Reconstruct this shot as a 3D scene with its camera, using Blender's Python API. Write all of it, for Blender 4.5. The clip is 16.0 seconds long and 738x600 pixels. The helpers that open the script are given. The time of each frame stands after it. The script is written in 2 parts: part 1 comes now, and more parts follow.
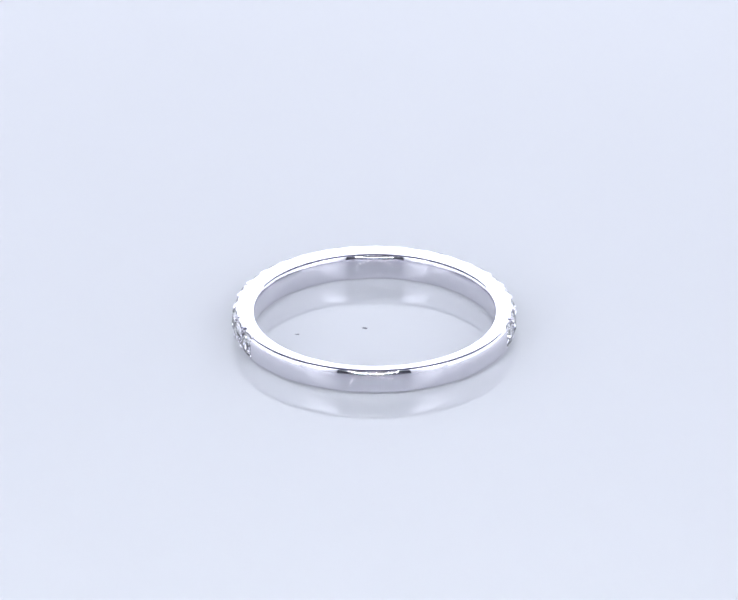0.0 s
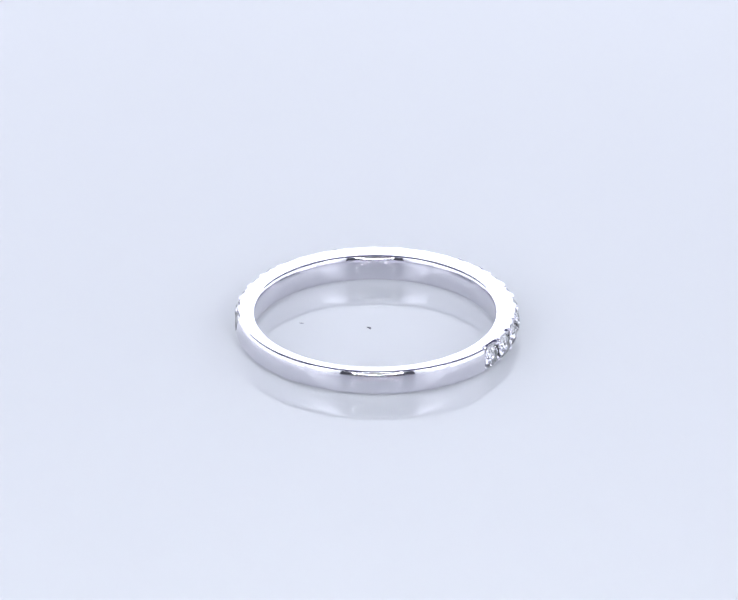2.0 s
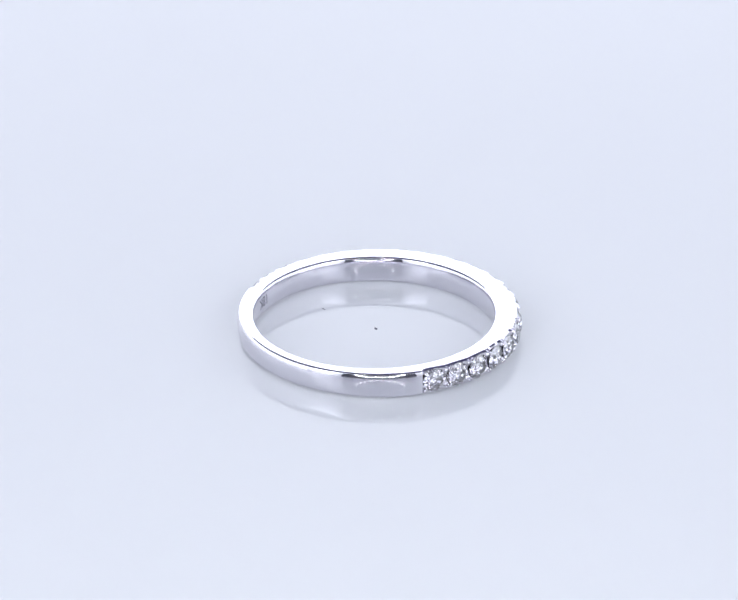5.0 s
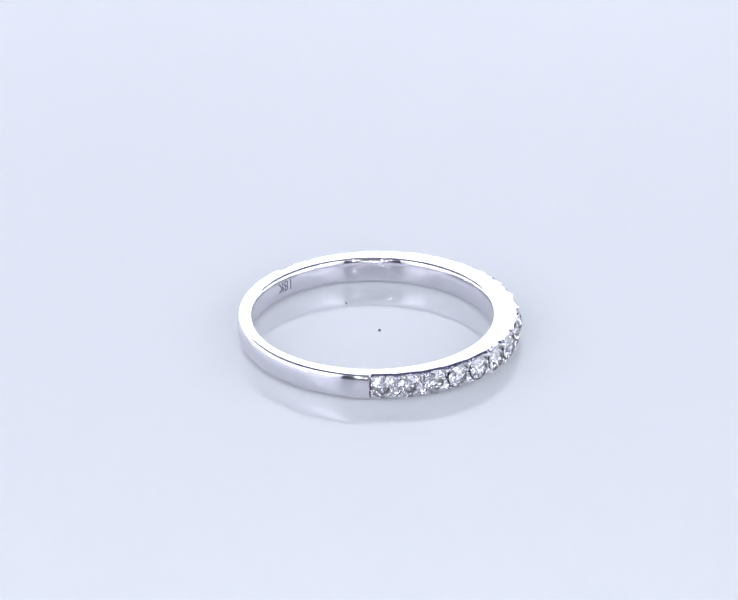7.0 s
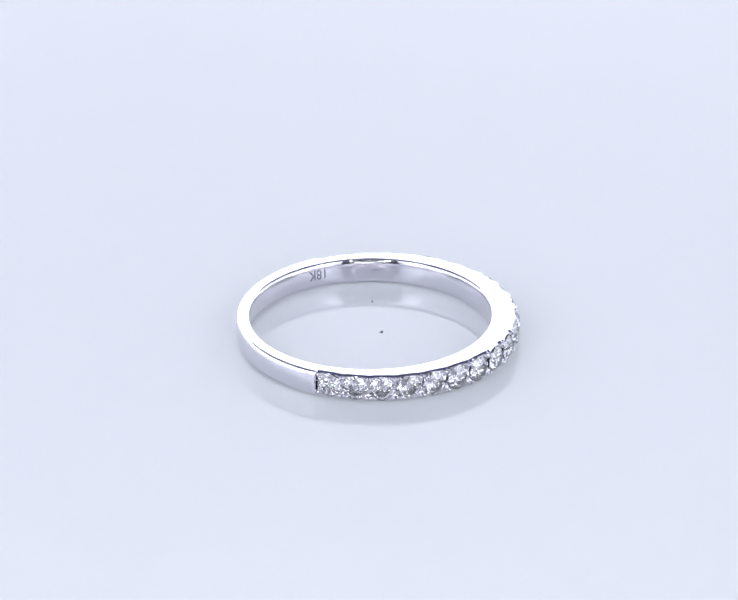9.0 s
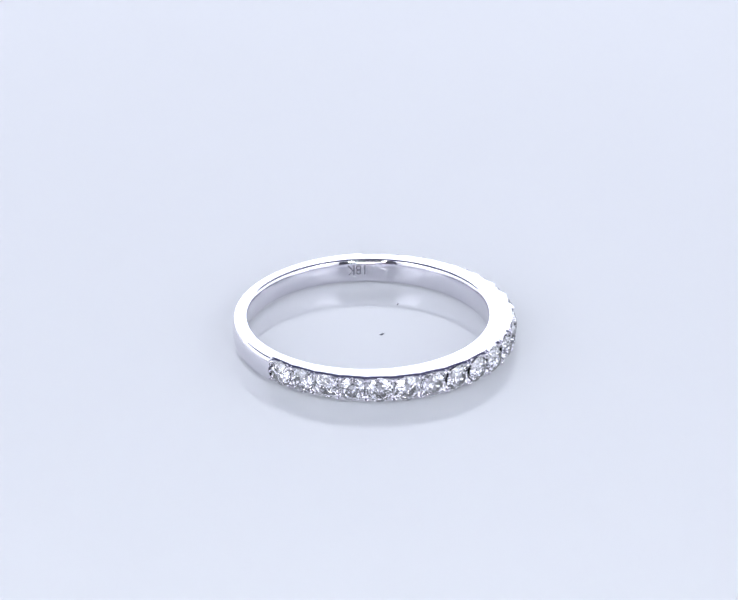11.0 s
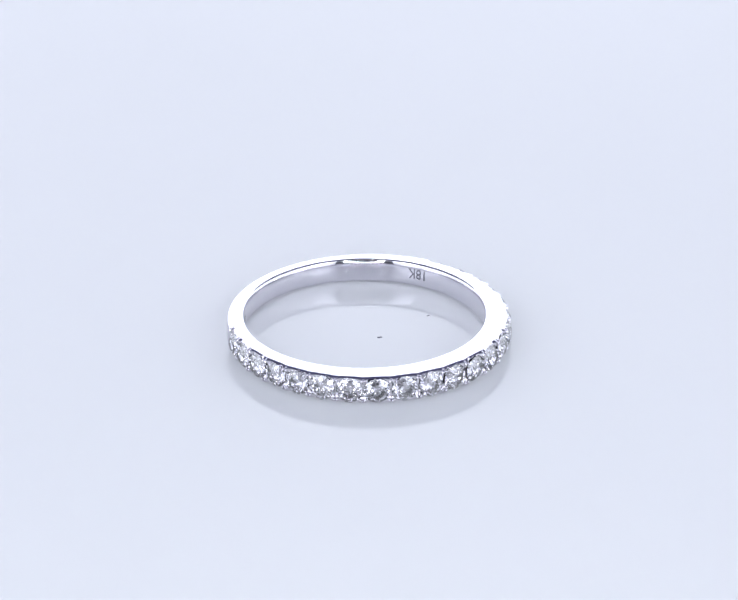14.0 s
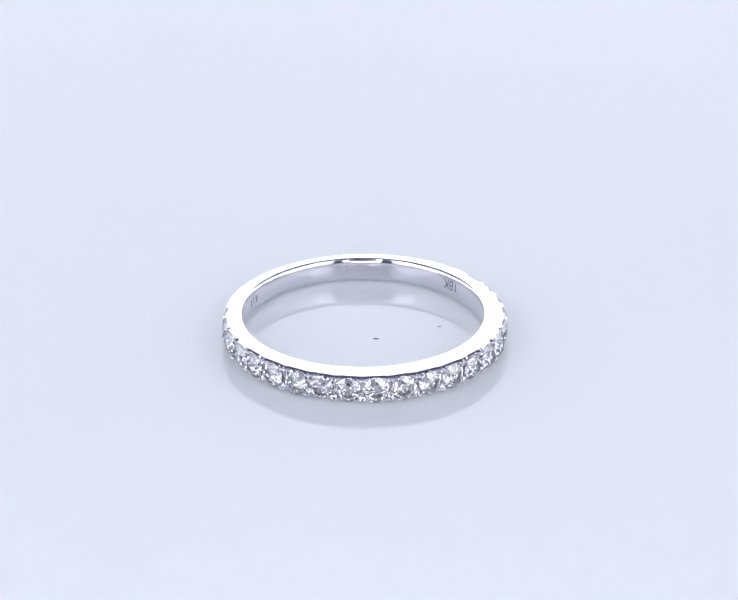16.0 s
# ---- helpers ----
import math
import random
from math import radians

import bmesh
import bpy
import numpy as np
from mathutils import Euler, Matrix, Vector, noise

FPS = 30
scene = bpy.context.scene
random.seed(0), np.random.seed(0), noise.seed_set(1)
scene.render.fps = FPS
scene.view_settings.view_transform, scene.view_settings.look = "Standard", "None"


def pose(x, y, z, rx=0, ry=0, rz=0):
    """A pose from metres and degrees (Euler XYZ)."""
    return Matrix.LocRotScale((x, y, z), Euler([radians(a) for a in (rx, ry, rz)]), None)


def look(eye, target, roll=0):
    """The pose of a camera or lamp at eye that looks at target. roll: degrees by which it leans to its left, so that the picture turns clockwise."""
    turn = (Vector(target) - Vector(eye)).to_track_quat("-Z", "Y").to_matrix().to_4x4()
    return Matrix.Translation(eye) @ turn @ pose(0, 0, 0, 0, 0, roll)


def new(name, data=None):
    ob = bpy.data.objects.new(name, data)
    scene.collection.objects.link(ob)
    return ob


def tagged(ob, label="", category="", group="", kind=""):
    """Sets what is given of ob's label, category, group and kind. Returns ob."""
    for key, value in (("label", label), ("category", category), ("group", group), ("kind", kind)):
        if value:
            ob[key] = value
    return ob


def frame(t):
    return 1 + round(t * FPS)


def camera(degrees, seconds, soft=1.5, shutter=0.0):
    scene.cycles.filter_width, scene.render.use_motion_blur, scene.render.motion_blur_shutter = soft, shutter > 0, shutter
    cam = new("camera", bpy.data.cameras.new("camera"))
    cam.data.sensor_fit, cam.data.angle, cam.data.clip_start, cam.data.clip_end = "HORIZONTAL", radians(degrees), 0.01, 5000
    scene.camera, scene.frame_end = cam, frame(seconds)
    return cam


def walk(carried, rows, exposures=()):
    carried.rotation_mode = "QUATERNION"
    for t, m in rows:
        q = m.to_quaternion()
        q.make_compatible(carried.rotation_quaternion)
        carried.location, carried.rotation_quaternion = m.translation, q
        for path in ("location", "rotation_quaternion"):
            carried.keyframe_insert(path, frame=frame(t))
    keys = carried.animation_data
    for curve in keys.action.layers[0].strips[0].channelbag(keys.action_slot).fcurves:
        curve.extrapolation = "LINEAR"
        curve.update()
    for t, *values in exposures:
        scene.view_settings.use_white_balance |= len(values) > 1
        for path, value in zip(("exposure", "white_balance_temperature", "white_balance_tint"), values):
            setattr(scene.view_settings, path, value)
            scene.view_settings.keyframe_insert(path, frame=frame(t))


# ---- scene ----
MM = 0.001
SECONDS = 16.0

# ---- camera: a still macro camera that looks down at a slowly turning table ----
EYE = Vector((0.0, -207.21 * MM, 106.15 * MM))
VIEW_DOWN = 26.556
cam = camera(12.371, SECONDS, soft=1.75)
still = pose(EYE.x, EYE.y, EYE.z, 90 - VIEW_DOWN, 0, 0.006)
walk(cam, [(0.0, still), (SECONDS, still)], exposures=[(0.0, 0.0), (SECONDS, 0.0)])


def table_turn(t):
    """Degrees by which the table has turned at t seconds, clockwise from above."""
    u = t / 16
    return -10.5327 * t - 5.998 * u * (u - 1) + 10.19 * u * (u - 1) * (u - 0.5)


def on_table(t, radius, angle, z=0.0, turn=0.0):
    """The pose of a thing that rides on the table, radius in millimetres and angle in degrees at the start."""
    a = radians(angle + table_turn(t))
    return pose(radius * MM * math.cos(a), radius * MM * math.sin(a), z * MM, 0, 0, turn + table_turn(t))


# ---- light: a white light tent with backlit cloth walls and a ring of small lamps round the lens ----
COOL = (0.878, 0.920, 1.022)
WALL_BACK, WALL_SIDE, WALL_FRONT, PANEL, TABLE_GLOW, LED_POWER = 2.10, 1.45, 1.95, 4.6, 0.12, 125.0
world = bpy.data.worlds.new("world")
scene.world = world
world.use_nodes = True
world.node_tree.nodes["Background"].inputs["Color"].default_value = (0.8, 0.88, 1.0, 1)
world.node_tree.nodes["Background"].inputs["Strength"].default_value = 0.05


# ---- materials ----
def material(name):
    m = bpy.data.materials.new(name)
    m.use_nodes = True
    nodes, links = m.node_tree.nodes, m.node_tree.links
    return m, nodes, links, nodes["Principled BSDF"]


def noise_node(nodes, links, scale, detail=4.0, rough=0.6):
    co = nodes.new("ShaderNodeTexCoord")
    n = nodes.new("ShaderNodeTexNoise")
    n.inputs["Scale"].default_value = scale
    n.inputs["Detail"].default_value = detail
    n.inputs["Roughness"].default_value = rough
    links.new(co.outputs["Object"], n.inputs["Vector"])
    return n


def ramp(nodes, links, source, stops):
    r = nodes.new("ShaderNodeValToRGB")
    while len(r.color_ramp.elements) < len(stops):
        r.color_ramp.elements.new(0.5)
    for e, (p, c) in zip(r.color_ramp.elements, stops):
        e.position, e.color = p, (*c, 1)
    links.new(source, r.inputs["Fac"])
    return r


def white_gold(name, rough=0.02):
    m, nodes, links, b = material(name)
    big = noise_node(nodes, links, 260, 3)
    fine = noise_node(nodes, links, 5200, 3)
    c = ramp(nodes, links, big.outputs["Fac"], [(0.3, (0.73, 0.715, 0.76)), (0.7, (0.765, 0.75, 0.795))])
    links.new(c.outputs["Color"], b.inputs["Base Color"])
    r = ramp(nodes, links, fine.outputs["Fac"], [(0.35, (rough * 0.6,) * 3), (0.75, (rough * 1.6,) * 3)])
    links.new(r.outputs["Color"], b.inputs["Roughness"])
    b.inputs["Metallic"].default_value = 1.0
    return m


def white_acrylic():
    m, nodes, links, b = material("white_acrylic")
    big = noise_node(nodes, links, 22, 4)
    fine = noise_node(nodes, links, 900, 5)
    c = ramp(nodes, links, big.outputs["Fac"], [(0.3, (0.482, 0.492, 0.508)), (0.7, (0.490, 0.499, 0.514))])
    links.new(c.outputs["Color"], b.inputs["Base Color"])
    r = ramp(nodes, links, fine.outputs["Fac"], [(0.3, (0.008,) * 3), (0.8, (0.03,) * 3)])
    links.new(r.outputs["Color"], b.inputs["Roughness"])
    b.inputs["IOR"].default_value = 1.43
    # even glow added to weaken the ring's shade on the disc; no lamp below
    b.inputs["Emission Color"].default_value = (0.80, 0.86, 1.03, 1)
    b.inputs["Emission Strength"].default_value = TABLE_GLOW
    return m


def cloth(name, strength):
    """White tent cloth that is lit from outside."""
    m, nodes, links, b = material(name)
    n = noise_node(nodes, links, 14, 5)
    c = ramp(nodes, links, n.outputs["Fac"], [(0.25, tuple(0.93 * k for k in COOL)), (0.75, COOL)])
    b.inputs["Base Color"].default_value = (0.25, 0.25, 0.26, 1)
    b.inputs["Roughness"].default_value = 0.9
    links.new(c.outputs["Color"], b.inputs["Emission Color"])
    b.inputs["Emission Strength"].default_value = strength
    return m


def panel_diffuser():
    """A light panel with a falloff put into its glow to soften its reflections: bright above and softer towards its
    lower edge and its sides.
    """
    m, nodes, links, b = material("panel_diffuser")
    co = nodes.new("ShaderNodeTexCoord")
    split = nodes.new("ShaderNodeSeparateXYZ")
    links.new(co.outputs["Generated"], split.inputs["Vector"])
    up = ramp(nodes, links, split.outputs["Z"], [(0.0, (0.12,) * 3), (0.35, (0.40,) * 3), (0.75, (1.0,) * 3)])
    across = ramp(nodes, links, split.outputs["X"], [(0.0, (0.25,) * 3), (0.3, (1.0,) * 3), (0.7, (1.0,) * 3), (1.0, (0.25,) * 3)])
    mix = nodes.new("ShaderNodeMix")
    mix.data_type, mix.blend_type = "RGBA", "MULTIPLY"
    mix.inputs["Factor"].default_value = 1.0
    links.new(up.outputs["Color"], mix.inputs["A"])
    links.new(across.outputs["Color"], mix.inputs["B"])
    strength = nodes.new("ShaderNodeMath")
    strength.operation = "MULTIPLY"
    strength.inputs[1].default_value = PANEL
    links.new(mix.outputs["Result"], strength.inputs[0])
    b.inputs["Base Color"].default_value = (0.4, 0.4, 0.41, 1)
    b.inputs["Emission Color"].default_value = (*COOL, 1)
    links.new(strength.outputs["Value"], b.inputs["Emission Strength"])
    return m


def plain(name, color, rough=0.5, metallic=0.0, vary=0.15, scale=900):
    m, nodes, links, b = material(name)
    n = noise_node(nodes, links, scale, 4)
    c = ramp(nodes, links, n.outputs["Fac"], [(0.3, tuple(k * (1 - vary) for k in color)), (0.7, tuple(k * (1 + vary) for k in color))])
    links.new(c.outputs["Color"], b.inputs["Base Color"])
    b.inputs["Roughness"].default_value = rough
    b.inputs["Metallic"].default_value = metallic
    return m


def diamond_material():
    m, nodes, links, b = material("diamond")
    b.inputs["Base Color"].default_value = (1, 1, 1, 1)
    b.inputs["Roughness"].default_value = 0.0
    b.inputs["IOR"].default_value = 2.417
    b.inputs["Transmission Weight"].default_value = 1.0
    return m


def lamp_material():
    m, nodes, links, b = material("led")
    b.inputs["Base Color"].default_value = (0.9, 0.9, 0.8, 1)
    b.inputs["Emission Color"].default_value = (0.95, 0.97, 1.0, 1)
    b.inputs["Emission Strength"].default_value = LED_POWER
    return m


GOLD = white_gold("polished_white_gold")
GOLD_SETTING = white_gold("white_gold_claws", 0.05)
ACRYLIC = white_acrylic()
DIAMOND = diamond_material()
PAVILION = plain("pavilion_facets", (0.965, 0.96, 0.99), 0.0, 1.0, 0.01)
ENGRAVING = plain("engraved_mark", (0.16, 0.16, 0.19), 0.5, 0.6)
DUST = plain("dust", (0.10, 0.10, 0.13), 0.8, 0, 0.3, 6000)
BLACK = plain("black_plastic", (0.024, 0.023, 0.034), 0.55)
BOARD = plain("dark_board", (0.055, 0.053, 0.07), 0.7)
LED = lamp_material()
TENT_BACK, TENT_SIDE, TENT_FRONT = cloth("tent_cloth_back", WALL_BACK), cloth("tent_cloth_side", WALL_SIDE), cloth("tent_cloth_front", WALL_FRONT)
PANEL_CLOTH = panel_diffuser()
TENT_TOP = plain("dark_roof_cloth", (0.05, 0.05, 0.10), 0.9, 0, 0.1, 20)
TENT_FLOOR = plain("tent_floor_cloth", (0.78, 0.79, 0.81), 0.7, 0, 0.03, 40)


# ---- helpers of this scene ----
def mesh_from(name, verts, faces, mat, smooth=False):
    me = bpy.data.meshes.new(name)
    me.from_pydata(verts, [], faces)
    me.materials.append(mat)
    if smooth:
        me.polygons.foreach_set("use_smooth", [True] * len(me.polygons))
    me.update()
    return me


def part(name, bm, mat, parent=None, label="", smooth=False):
    me = bpy.data.meshes.new(name)
    bm.to_mesh(me)
    bm.free()
    me.materials.append(mat)
    if smooth:
        me.polygons.foreach_set("use_smooth", [True] * len(me.polygons))
    ob = new(name, me)
    ob.parent = parent
    return tagged(ob, label)


def box_bm(x0, x1, y0, y1, z0, z1, bevel=0.0):
    bm = bmesh.new()
    bmesh.ops.create_cube(bm, size=1)
    for v in bm.verts:
        v.co = ((x0 + x1) / 2 + v.co.x * (x1 - x0), (y0 + y1) / 2 + v.co.y * (y1 - y0), (z0 + z1) / 2 + v.co.z * (z1 - z0))
    if bevel:
        bmesh.ops.bevel(bm, geom=list(bm.edges), offset=bevel, segments=2, affect="EDGES", profile=0.5)
    return bm


def lathe_bm(profile, steps=96, close=True):
    """Turns a profile of (radius, z) about z."""
    bm = bmesh.new()
    rings = []
    for r, z in profile:
        if r < 1e-9:
            rings.append([bm.verts.new((0, 0, z))] * steps)
        else:
            rings.append([bm.verts.new((r * math.cos(2 * math.pi * i / steps), r * math.sin(2 * math.pi * i / steps), z)) for i in range(steps)])
    pairs = list(zip(rings, rings[1:]))
    if close:
        pairs.append((rings[-1], rings[0]))
    for a, b in pairs:
        for i in range(steps):
            j = (i + 1) % steps
            corners = []
            for v in (a[i], a[j], b[j], b[i]):
                if v not in corners:
                    corners.append(v)
            if len(corners) > 2:
                bm.faces.new(corners)
    bmesh.ops.recalc_face_normals(bm, faces=list(bm.faces))
    return bm


# ---- the tent ----
HALF, FRONT_Y, BACK_Y, ROOF_Z, FLOOR_Z = 0.24, -0.125, 0.30, 0.25, -0.014
PANEL_X0, PANEL_X1, BOARD_TOP = 0.066, 0.190, 0.150


def build_tent():
    t = 0.006
    floor = part("floor", box_bm(-0.5, 0.5, -0.5, 0.5, FLOOR_Z - t, FLOOR_Z), TENT_FLOOR)
    tagged(floor, "white cloth floor of a light tent", "floor", kind="structure")
    roof = part("ceiling", box_bm(-HALF - t, HALF + t, FRONT_Y - t, BACK_Y + t, ROOF_Z, ROOF_Z + t), TENT_TOP)
    tagged(roof, "unlit blue-black cloth roof of a light tent", "ceiling", kind="structure")
    z0, z1 = FLOOR_Z, ROOF_Z
    north = part("wall_north", box_bm(-HALF, HALF, BACK_Y, BACK_Y + t, z0, z1), TENT_BACK)
    tagged(north, "bright backlit white cloth wall of a light tent", "wall", kind="structure")
    for name, s in (("wall_west", -1), ("wall_east", 1)):
        w = part(name, box_bm(min(s * HALF, s * (HALF + t)), max(s * HALF, s * (HALF + t)), FRONT_Y - t, BACK_Y + t, z0, z1), TENT_SIDE)
        tagged(w, "softly lit white cloth side wall of a light tent", "wall", kind="structure")
    # front wall: dim cloth at the sides and above, two bright panels, and a dark board with an opening for the lens
    def joined(boxes):
        bm = bmesh.new()
        for x0, x1, a, b in boxes:
            piece = box_bm(x0, x1, FRONT_Y - t, FRONT_Y, a, b)
            me = bpy.data.meshes.new("piece")
            piece.to_mesh(me)
            piece.free()
            bm.from_mesh(me)
            bpy.data.meshes.remove(me)
        return bm
    ox, oz0, oz1 = 0.036, 0.016, 0.092
    south = part("wall_south", joined([(-HALF, -PANEL_X1, z0, z1), (PANEL_X1, HALF, z0, z1), (-PANEL_X1, PANEL_X1, BOARD_TOP, z1)]), TENT_FRONT)
    tagged(south, "lit white cloth front wall of a light tent", "wall", kind="structure")
    board = part("trim", joined([(-PANEL_X0, -ox, z0, BOARD_TOP), (ox, PANEL_X0, z0, BOARD_TOP), (-ox, ox, z0, oz0), (-ox, ox, oz1, BOARD_TOP)]), BOARD)
    tagged(board, "matt black board with an opening for the lens", "board", kind="structure")


def build_panels():
    """A bright light panel on each side of the lens, with a dark block added to give a tick in the band's reflections.
    """
    for s in (-1, 1):
        panel = new("light_panel")
        panel.matrix_basis = pose(s * (PANEL_X0 + PANEL_X1) / 2, FRONT_Y, FLOOR_Z)
        tagged(panel, "bright white light panel with an added black block", "light panel", "panels beside the lens")
        w, h = (PANEL_X1 - PANEL_X0) / 2, BOARD_TOP - FLOOR_Z
        part("diffuser", box_bm(-w + 0.0005, w - 0.0005, -0.005, -0.001, 0.004, h - 0.0005), PANEL_CLOTH, panel, "glowing white diffuser")
        e = s * (w - 0.004)
        part("tick_block", box_bm(e - 0.004, e + 0.004, -0.0008, 0.004, 0.125, 0.148, 0.001), BLACK, panel, "added black block")


def build_ring_light():
    """A black macro ring light with small white lamps, on the front end of the lens."""
    light = new("ring_light")
    to_eye = EYE.normalized()
    light.matrix_basis = look(to_eye * 0.110, (0, 0, 0))
    tagged(light, "black macro ring light with small round white lamps", "ring light")
    R, hole = 0.0400, 0.0235
    part("housing", lathe_bm([(hole, 0.001), (hole + 0.001, 0.0), (R - 0.002, 0.0), (R, 0.002), (R, 0.010), (hole, 0.010)]), BLACK, light, "matt black plastic ring")
    bm = lathe_bm([(0, -0.0009), (0.0009, -0.0008), (0.0013, -0.0004), (0.0014, 0.0001), (0, 0.0001)], 12, False)
    first = part("lamp", bm, LED, light, "glowing white lamp")
    count, lamps_r = 24, 0.0330
    for i in range(count):
        a = 2 * math.pi * (i + 0.5) / count
        ob = first if i == 0 else first.copy()
        if i:
            scene.collection.objects.link(ob)
        ob.matrix_basis = Matrix.Translation((lamps_r * math.cos(a), lamps_r * math.sin(a), 0.0))
    lens = new("camera_lens")
    lens.matrix_basis = light.matrix_basis.copy()
    tagged(lens, "black lens barrel behind the ring light", "lens")
    part("barrel", lathe_bm([(0.0235, 0.011), (0.029, 0.011), (0.029, 0.090), (0.0235, 0.090)], 64), BLACK, lens)
    part("barrel_ring", lathe_bm([(0.0292, 0.040), (0.0305, 0.041), (0.0305, 0.058), (0.0292, 0.059)], 64), BLACK, lens, "ribbed focus ring")
    part("camera_body", box_bm(-0.06, 0.06, -0.05, 0.05, 0.150, 0.200, 0.004), BLACK, lens, "black camera body")


# ---- the turntable ----
def build_turntable():
    table = new("turntable")
    tagged(table, "glossy white acrylic turntable disc with an added glow", "turntable")
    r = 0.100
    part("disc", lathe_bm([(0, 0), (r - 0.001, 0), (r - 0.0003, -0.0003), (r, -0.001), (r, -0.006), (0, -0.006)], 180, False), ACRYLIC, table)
    part("foot", lathe_bm([(0, -0.006), (0.06, -0.006), (0.062, -0.008), (0.062, FLOOR_Z), (0, FLOOR_Z)], 96, False), BLACK, table, "black turntable foot")
    return table


# ---- the ring ----
HEIGHT = 1.97
HALF_H = HEIGHT / 2
R_IN = 8.13
DOME = 3.2
STONES, PITCH, STONE_START = 21, 10.80, -18.9
MID_Z = 0.985
MIDDLE = STONE_START + STONES * PITCH / 2


def r_out(a):
    """Outer radius at the angle a: the band grows thicker towards the middle of its row of stones."""
    x = np.radians(a - MIDDLE)
    return 9.69 + 0.49 * np.cos(x) - 0.02 * np.cos(2 * x)


def taper(a):
    """The band is tallest in the middle of its row of stones and lower at the plain shank."""
    return (0.905 + 0.06 * np.cos(np.radians(a - MIDDLE))) / HALF_H


def stone_radius(a):
    """The stones grow with the band, so that each nearly touches the next."""
    return (r_out(a) - 0.30) * math.radians(PITCH) / 2 - 0.035


def smooth01(x):
    x = np.clip(x, 0, 1)
    return x * x * (3 - 2 * x)


def side_profile(fine=1):
    """Heights above the band's middle and the drop from its crown: a flat dome, a rounded shoulder, a crisp edge."""
    z = drop = turn = 0.0
    zs, drops = [0.0], [0.0]
    for radius, end, n in ((DOME, 9.5, 9 * fine), (0.8, 29.0, 10 * fine), (0.05, 52.0, 3), (0.32, 72.0, 5), (0.05, 90.0, 3)):
        t0, t1 = radians(turn), radians(end)
        for k in range(1, n + 1):
            t = t0 + (t1 - t0) * k / n
            zs.append(z + radius * (math.sin(t) - math.sin(t0)))
            drops.append(drop + radius * (math.cos(t0) - math.cos(t)))
        z, drop, turn = zs[-1], drops[-1], end
    zs, drops = np.array(zs) * HALF_H / z, np.array(drops)
    return np.concatenate([-zs[:0:-1], zs]), np.concatenate([drops[:0:-1], drops])


def build_band(ring):
    steps = 2400
    a = np.arange(steps) * 360 / steps + STONE_START - 60
    zo, do = side_profile(2)
    zi, di = side_profile(1)
    A, Z = np.meshgrid(a, zo, indexing="ij")
    base = r_out(A)
    outer = base - do[None, :]
    # the stretch with the stones: seats, cut edges and bridges between them
    rel = (A - STONE_START) / PITCH
    inside = smooth01((A - STONE_START + 0.55) / 0.9) * smooth01((STONE_START + STONES * PITCH - A + 0.55) / 0.9)
    s = (rel - np.floor(rel) - 0.5) * np.radians(PITCH) * base
    rho = np.sqrt(s ** 2 + Z ** 2)
    half = np.radians(PITCH) * base / 2
    bite = smooth01((0.84 - np.abs(s)) / 0.40)
    corner = smooth01((np.abs(Z) - 0.42) / 0.22) * (1 - bite)
    groove = np.exp(-((half - np.abs(s)) / 0.075) ** 2)
    field = base - 0.34 + 0.15 * corner - 0.10 * corner * groove
    hole = stone_radius(A) + 0.012
    seat = base - 0.36 - (hole - rho) * 0.85
    field = np.where(rho < hole, np.minimum(field, np.maximum(seat, base - 0.95)), field)
    # the shoulder falls to a scalloped edge at the flat top and bottom
    edge = np.clip((np.abs(Z) - 0.88) / (HALF_H - 0.88), 0, 1)
    field = field * (1 - edge) + (base - 0.44 - 0.06 * bite) * edge
    outer = np.where(inside > 0, outer * (1 - inside) + field * inside, outer)
    A2, Z2 = np.meshgrid(a, zi[::-1], indexing="ij")
    inner = R_IN + np.broadcast_to(di[::-1][None, :], Z2.shape)
    # slight unevenness of hand polishing
    def wobble(A, Z, k):
        t = np.radians(A)
        return 0.5 * (0.0012 * np.sin(47 * t + 2.1 * Z + k) + 0.0010 * np.sin(31 * t - 1.3 * Z + 2 * k) + 0.0008 * np.sin(83 * t + 3.7 * Z + k))
    outer += wobble(A, Z, 0.7)
    inner += wobble(A2, Z2, 2.2)
    R = np.concatenate([outer, inner], 1) * MM
    H = (np.concatenate([Z * taper(A), Z2 * taper(A2)], 1) + MID_Z) * MM
    T = np.radians(np.concatenate([A, A2], 1))
    verts = np.stack([R * np.cos(T), R * np.sin(T), H], -1).reshape(-1, 3)
    n = R.shape[1]
    i, k = np.meshgrid(np.arange(steps), np.arange(n), indexing="ij")
    i2, k2 = (i + 1) % steps, (k + 1) % n
    faces = np.stack([i * n + k, i2 * n + k, i2 * n + k2, i * n + k2], -1).reshape(-1, 4)
    me = mesh_from("band", verts.tolist(), faces.tolist(), GOLD, True)
    band = new("band", me)
    band.parent = ring
    # keep the flat top and bottom crisp
    me.set_sharp_from_angle(angle=radians(18))
    return tagged(band, "polished white gold band with a rounded inside")


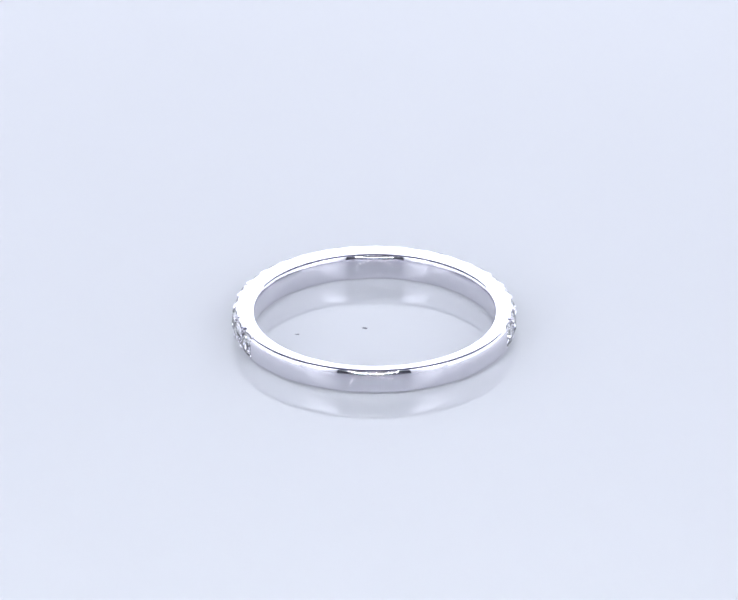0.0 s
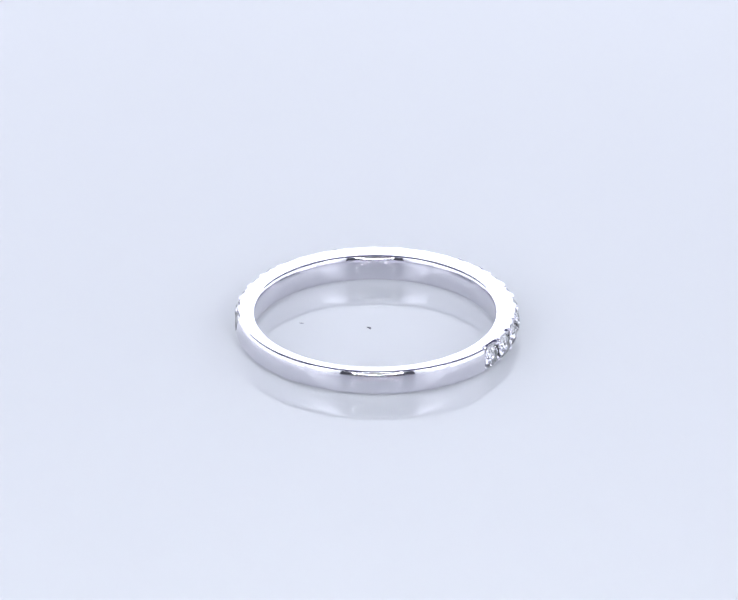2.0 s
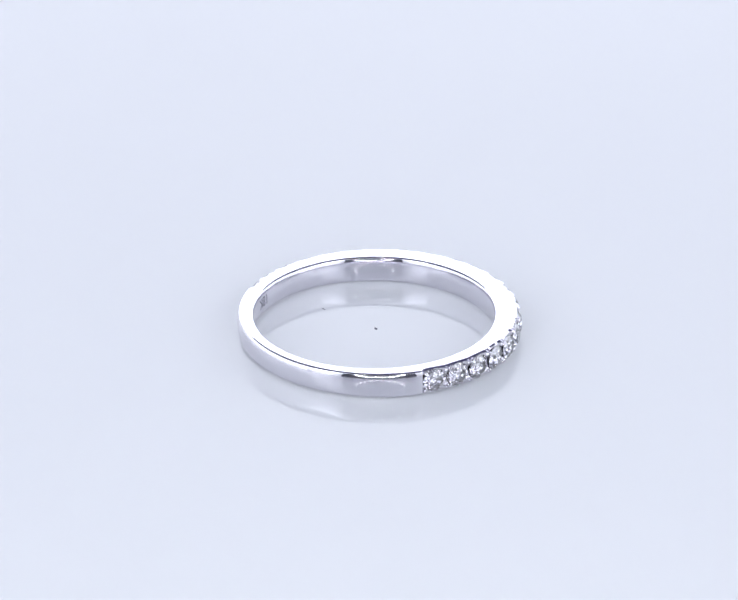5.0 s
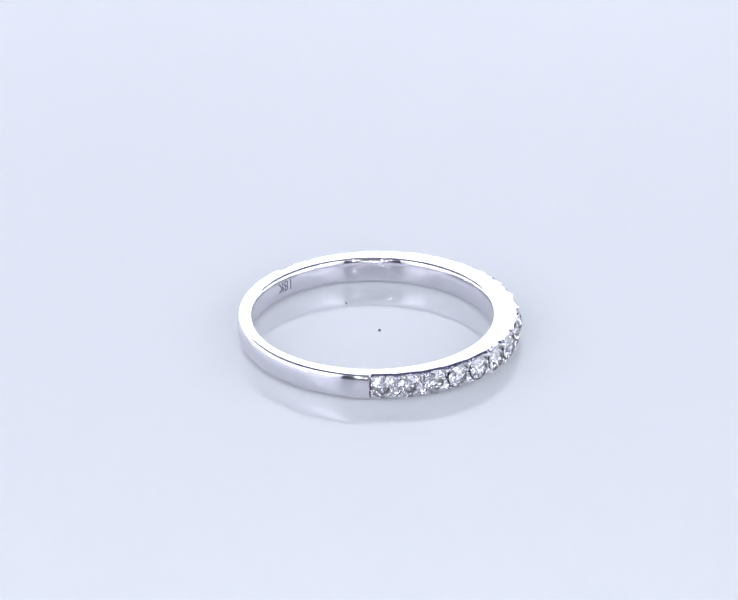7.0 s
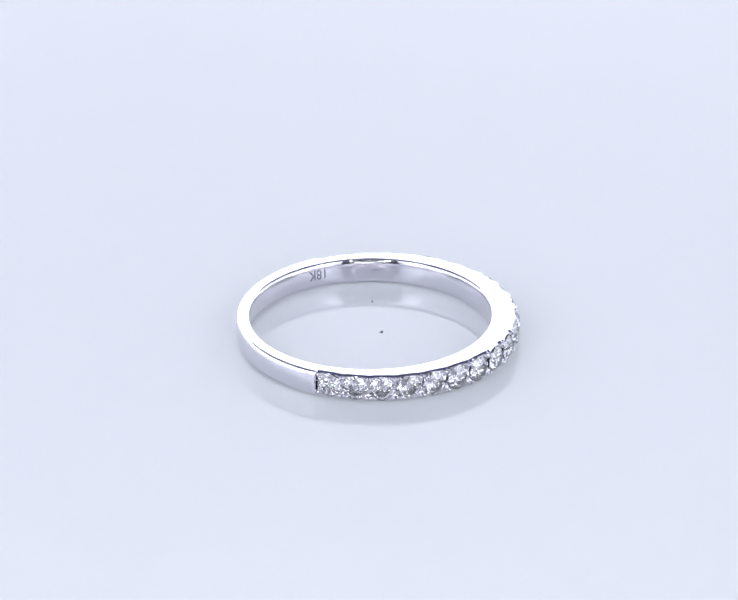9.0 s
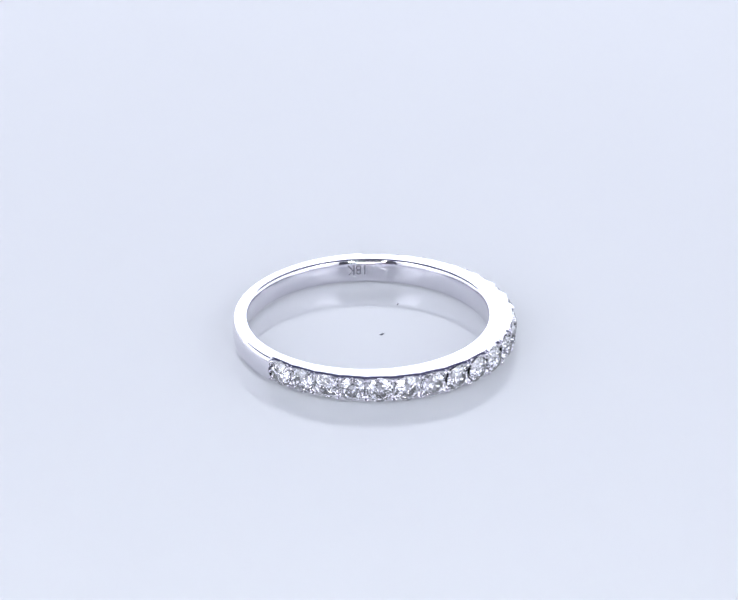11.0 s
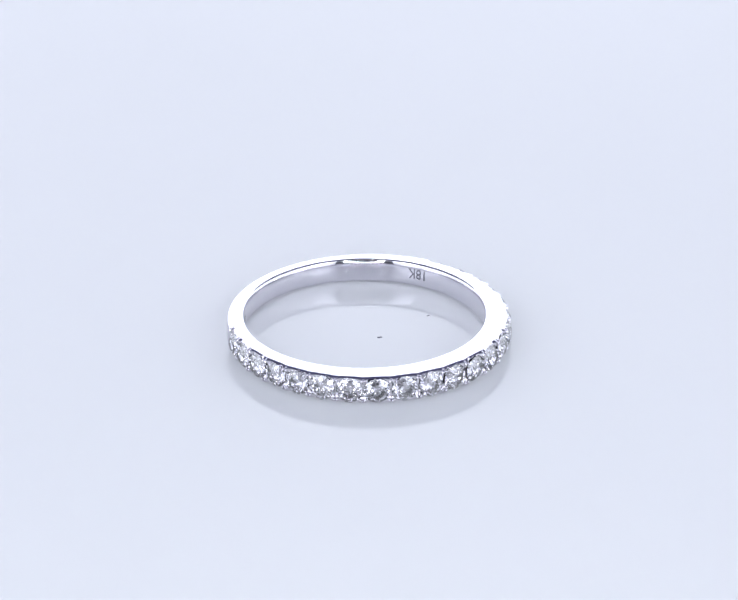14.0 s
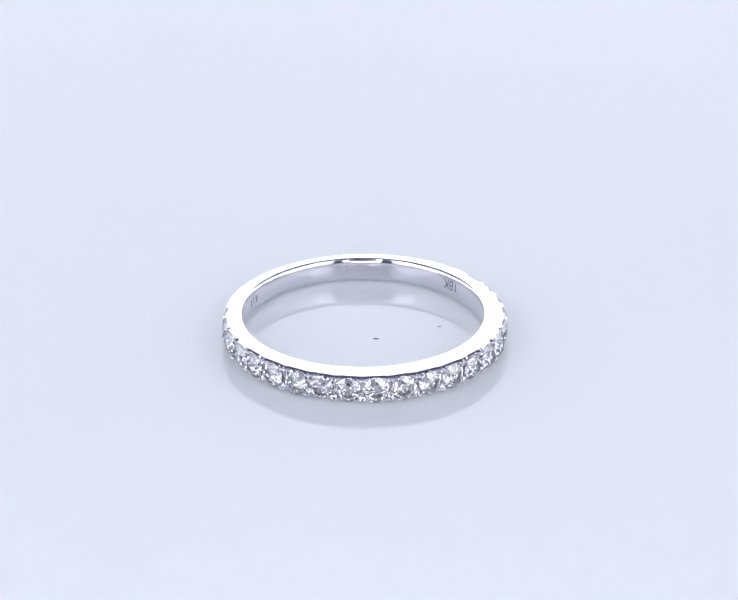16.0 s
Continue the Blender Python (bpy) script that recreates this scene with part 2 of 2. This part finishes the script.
def brilliant_bm(r):
    """A round brilliant, table towards +z, girdle at z = 0, with split facets above and below."""
    bm = bmesh.new()
    n = 8
    h = math.pi / n

    def ring_of(count, radius, z, turn):
        return [bm.verts.new((radius * r * math.cos(turn + 2 * math.pi * k / count), radius * r * math.sin(turn + 2 * math.pi * k / count), z * r)) for k in range(count)]

    table = ring_of(n, 0.55, 0.34, h)
    stars = ring_of(n, 0.78, 0.205, 2 * h)
    girdle_top = ring_of(2 * n, 1.0, 0.025, 2 * h)
    girdle_low = ring_of(2 * n, 1.0, -0.025, 2 * h)
    rnd = random.Random(11)
    tiers = [girdle_low]
    for radius, z, turn in ((0.80, -0.205, 1.5), (0.58, -0.395, 2.0), (0.36, -0.565, 2.5), (0.16, -0.73, 3.0)):
        tiers.append(ring_of(2 * n, radius, z, turn * h + h))
        for v in tiers[-1]:
            v.co *= 1 + rnd.uniform(-0.035, 0.035)
    culet = bm.verts.new((0, 0, -0.83 * r))
    bm.faces.new(table)
    # star facets and kites: the table's corners lie between the stars' corners
    for k in range(n):
        bm.faces.new((table[k], stars[k], table[(k + 1) % n]))
    for k in range(n):
        a, b = stars[k], stars[(k + 1) % n]
        g0, g1, g2 = girdle_top[2 * k], girdle_top[2 * k + 1], girdle_top[(2 * k + 2) % (2 * n)]
        t = table[(k + 1) % n]
        bm.faces.new((t, a, g1))
        bm.faces.new((t, g1, b))
        bm.faces.new((a, g0, g1))
        bm.faces.new((b, g1, g2))
    for k in range(2 * n):
        j = (k + 1) % (2 * n)
        bm.faces.new((girdle_top[k], girdle_low[k], girdle_low[j], girdle_top[j]))
    for upper, lower in zip(tiers, tiers[1:]):
        for k in range(2 * n):
            j = (k + 1) % (2 * n)
            bm.faces.new((upper[k], lower[k], upper[j]))
            bm.faces.new((upper[j], lower[k], lower[j]))
    for k in range(2 * n):
        bm.faces.new((tiers[-1][k], culet, tiers[-1][(k + 1) % (2 * n)]))
    bmesh.ops.recalc_face_normals(bm, faces=list(bm.faces))
    # mirror metal, added below the girdle to brighten the stones, turns all light back
    for f in bm.faces:
        f.material_index = 1 if f.calc_center_median().z < -0.03 * r else 0
    return bm


def outward(angle, radius, s=0.0, z=0.0, spin=0.0, tip=0.0):
    """A pose on the outside of the band, its z axis pointing away from the ring's middle."""
    t = radians(angle)
    x = Vector((-math.sin(t), math.cos(t), 0))
    n = Vector((math.cos(t), math.sin(t), 0))
    y = n.cross(x)
    m = Matrix((x, y, n)).transposed().to_4x4()
    m.translation = (n * radius + x * s + Vector((0, 0, z))) * MM
    return m @ pose(0, 0, 0, tip, 0, spin)


def build_stones(ring):
    rnd = random.Random(4)
    first = part("diamond", brilliant_bm(MM), DIAMOND, ring, "clear round brilliant-cut diamond")
    first.data.materials.append(PAVILION)
    for i in range(STONES):
        ob = first if i == 0 else first.copy()
        if i:
            scene.collection.objects.link(ob)
        a = STONE_START + PITCH * (i + 0.5)
        ob.matrix_basis = outward(a, float(r_out(a)) - 0.30, 0, MID_Z, rnd.uniform(0, 45), rnd.uniform(-4, 4)) @ Matrix.Scale(float(stone_radius(a)), 4)
    # small claws, two above and two below at every joint between stones
    bm = bmesh.new()
    bmesh.ops.create_icosphere(bm, subdivisions=2, radius=1)
    for v in bm.verts:
        v.co = (v.co.x * 0.08 * MM, v.co.y * 0.18 * MM, v.co.z * 0.17 * MM)
    claw = part("claw", bm, GOLD_SETTING, ring, "tiny white gold claw", True)
    used = False
    for j in range(STONES + 1):
        a = STONE_START + PITCH * j
        for s in ((-0.11, 0.11) if 0 < j < STONES else ((0.11,) if j == 0 else (-0.11,))):
            for z in (-0.72, 0.70):
                ob = claw.copy() if used else claw
                if used:
                    scene.collection.objects.link(ob)
                used = True
                ob.matrix_basis = outward(a, float(r_out(a)) - 0.22, s, MID_Z + z * float(taper(a)), rnd.uniform(-15, 15) + (25 if s * z > 0 else -25))


def build_marks(ring):
    """The fineness mark inside the band, upside down, and a second mark that cannot be read."""
    def bend(me, angle, height):
        bm = bmesh.new()
        bm.from_mesh(me)
        bmesh.ops.subdivide_edges(bm, edges=list(bm.edges), cuts=3, use_grid_fill=True)
        bm.to_mesh(me)
        bm.free()
        zs, drops = side_profile(1)
        for v in me.vertices:
            x, y, z = v.co
            r = R_IN + float(np.interp((y + height - MID_Z) / float(taper(angle)), zs, drops)) - 0.008 - z
            t = radians(angle) + x / r
            v.co = (r * math.cos(t) * MM, r * math.sin(t) * MM, (height + y) * MM)
    curve = bpy.data.curves.new("mark", "FONT")
    curve.body = "18K"
    curve.size = 1.0
    curve.align_x, curve.align_y = "CENTER", "CENTER"
    curve.resolution_u = 3
    temp = new("mark_source", curve)
    bpy.context.view_layer.update()
    src = temp.evaluated_get(bpy.context.evaluated_depsgraph_get()).to_mesh()
    xs = [v.co.x for v in src.vertices]
    ys = [v.co.y for v in src.vertices]
    w, h = max(xs) - min(xs), max(ys) - min(ys)
    cx, cy = (max(xs) + min(xs)) / 2, (max(ys) + min(ys)) / 2
    # seen from inside the ring and upside down
    verts = [((v.co.x - cx) / w * 1.28, -(v.co.y - cy) / h * 0.74, 0.0) for v in src.vertices]
    faces = [tuple(p.vertices) for p in src.polygons]
    bpy.data.objects.remove(temp)
    me = mesh_from("fineness_mark", verts, faces, ENGRAVING)
    bend(me, 210.7, 1.12)
    ob = new("fineness_mark", me)
    ob.parent = ring
    tagged(ob, "engraved mark reading 18K")
    bm = bmesh.new()
    for i in range(3):
        x = (i - 1) * 0.42
        corners = [bm.verts.new((x + dx, dy, 0)) for dx, dy in ((-0.045, -0.26), (0.045, -0.26), (0.045, 0.26), (-0.045, 0.26))]
        bm.faces.new(corners)
    bar = part("second_mark", bm, ENGRAVING, ring, "small worn engraved mark")
    bend(bar.data, 326.3, 1.08)
    bm = bmesh.new()
    bmesh.ops.create_icosphere(bm, subdivisions=1, radius=0.045 * MM)
    pit = part("pit", bm, ENGRAVING, ring, "tiny casting pit")
    pit.matrix_basis = outward(-22.9, float(r_out(-22.9)) - 0.06, 0, 1.42)


def build_ring():
    ring = new("diamond_ring")
    tagged(ring, "polished white gold ring with a row of diamonds, lying flat", "ring")
    build_band(ring)
    build_stones(ring)
    build_marks(ring)
    return ring


# ---- dust on the turntable ----
def build_dust(length, width, height, seed, label):
    rnd = random.Random(seed)
    bm = bmesh.new()
    bmesh.ops.create_icosphere(bm, subdivisions=2, radius=1)
    for v in bm.verts:
        k = 1 + rnd.uniform(-0.25, 0.25)
        bow = 0.25 * v.co.x * v.co.x
        v.co = (v.co.x * length / 2 * k * MM, (v.co.y * width / 2 * k + bow * width) * MM, (v.co.z * 0.5 * k + 0.42) * height * MM)
    low = min(v.co.z for v in bm.verts)
    for v in bm.verts:
        v.co.z -= low
    return tagged(part("dust_speck", bm, DUST, smooth=True), label, "dust")


build_tent()
build_panels()
build_ring_light()
turntable = build_turntable()
ring = build_ring()
specks = [(build_dust(0.38, 0.22, 0.03, 1, "dark grain of dust on the white turntable"), 0.876, 109.05, 155),
          (build_dust(0.32, 0.12, 0.02, 2, "smaller dark grain of dust on the turntable"), 4.93, 181.2, 8)]


def motions():
    times = [float(t) for t in range(17)]
    walk(turntable, [(t, pose(0, 0, 0, 0, 0, table_turn(t))) for t in times])
    walk(ring, [(t, pose(-0.05 * MM, 0, 0) @ on_table(t, 0.4463, 18.85)) for t in times])
    for speck, radius, angle, turn in specks:
        walk(speck, [(t, on_table(t, radius, angle, 0.0, turn)) for t in times])


motions()
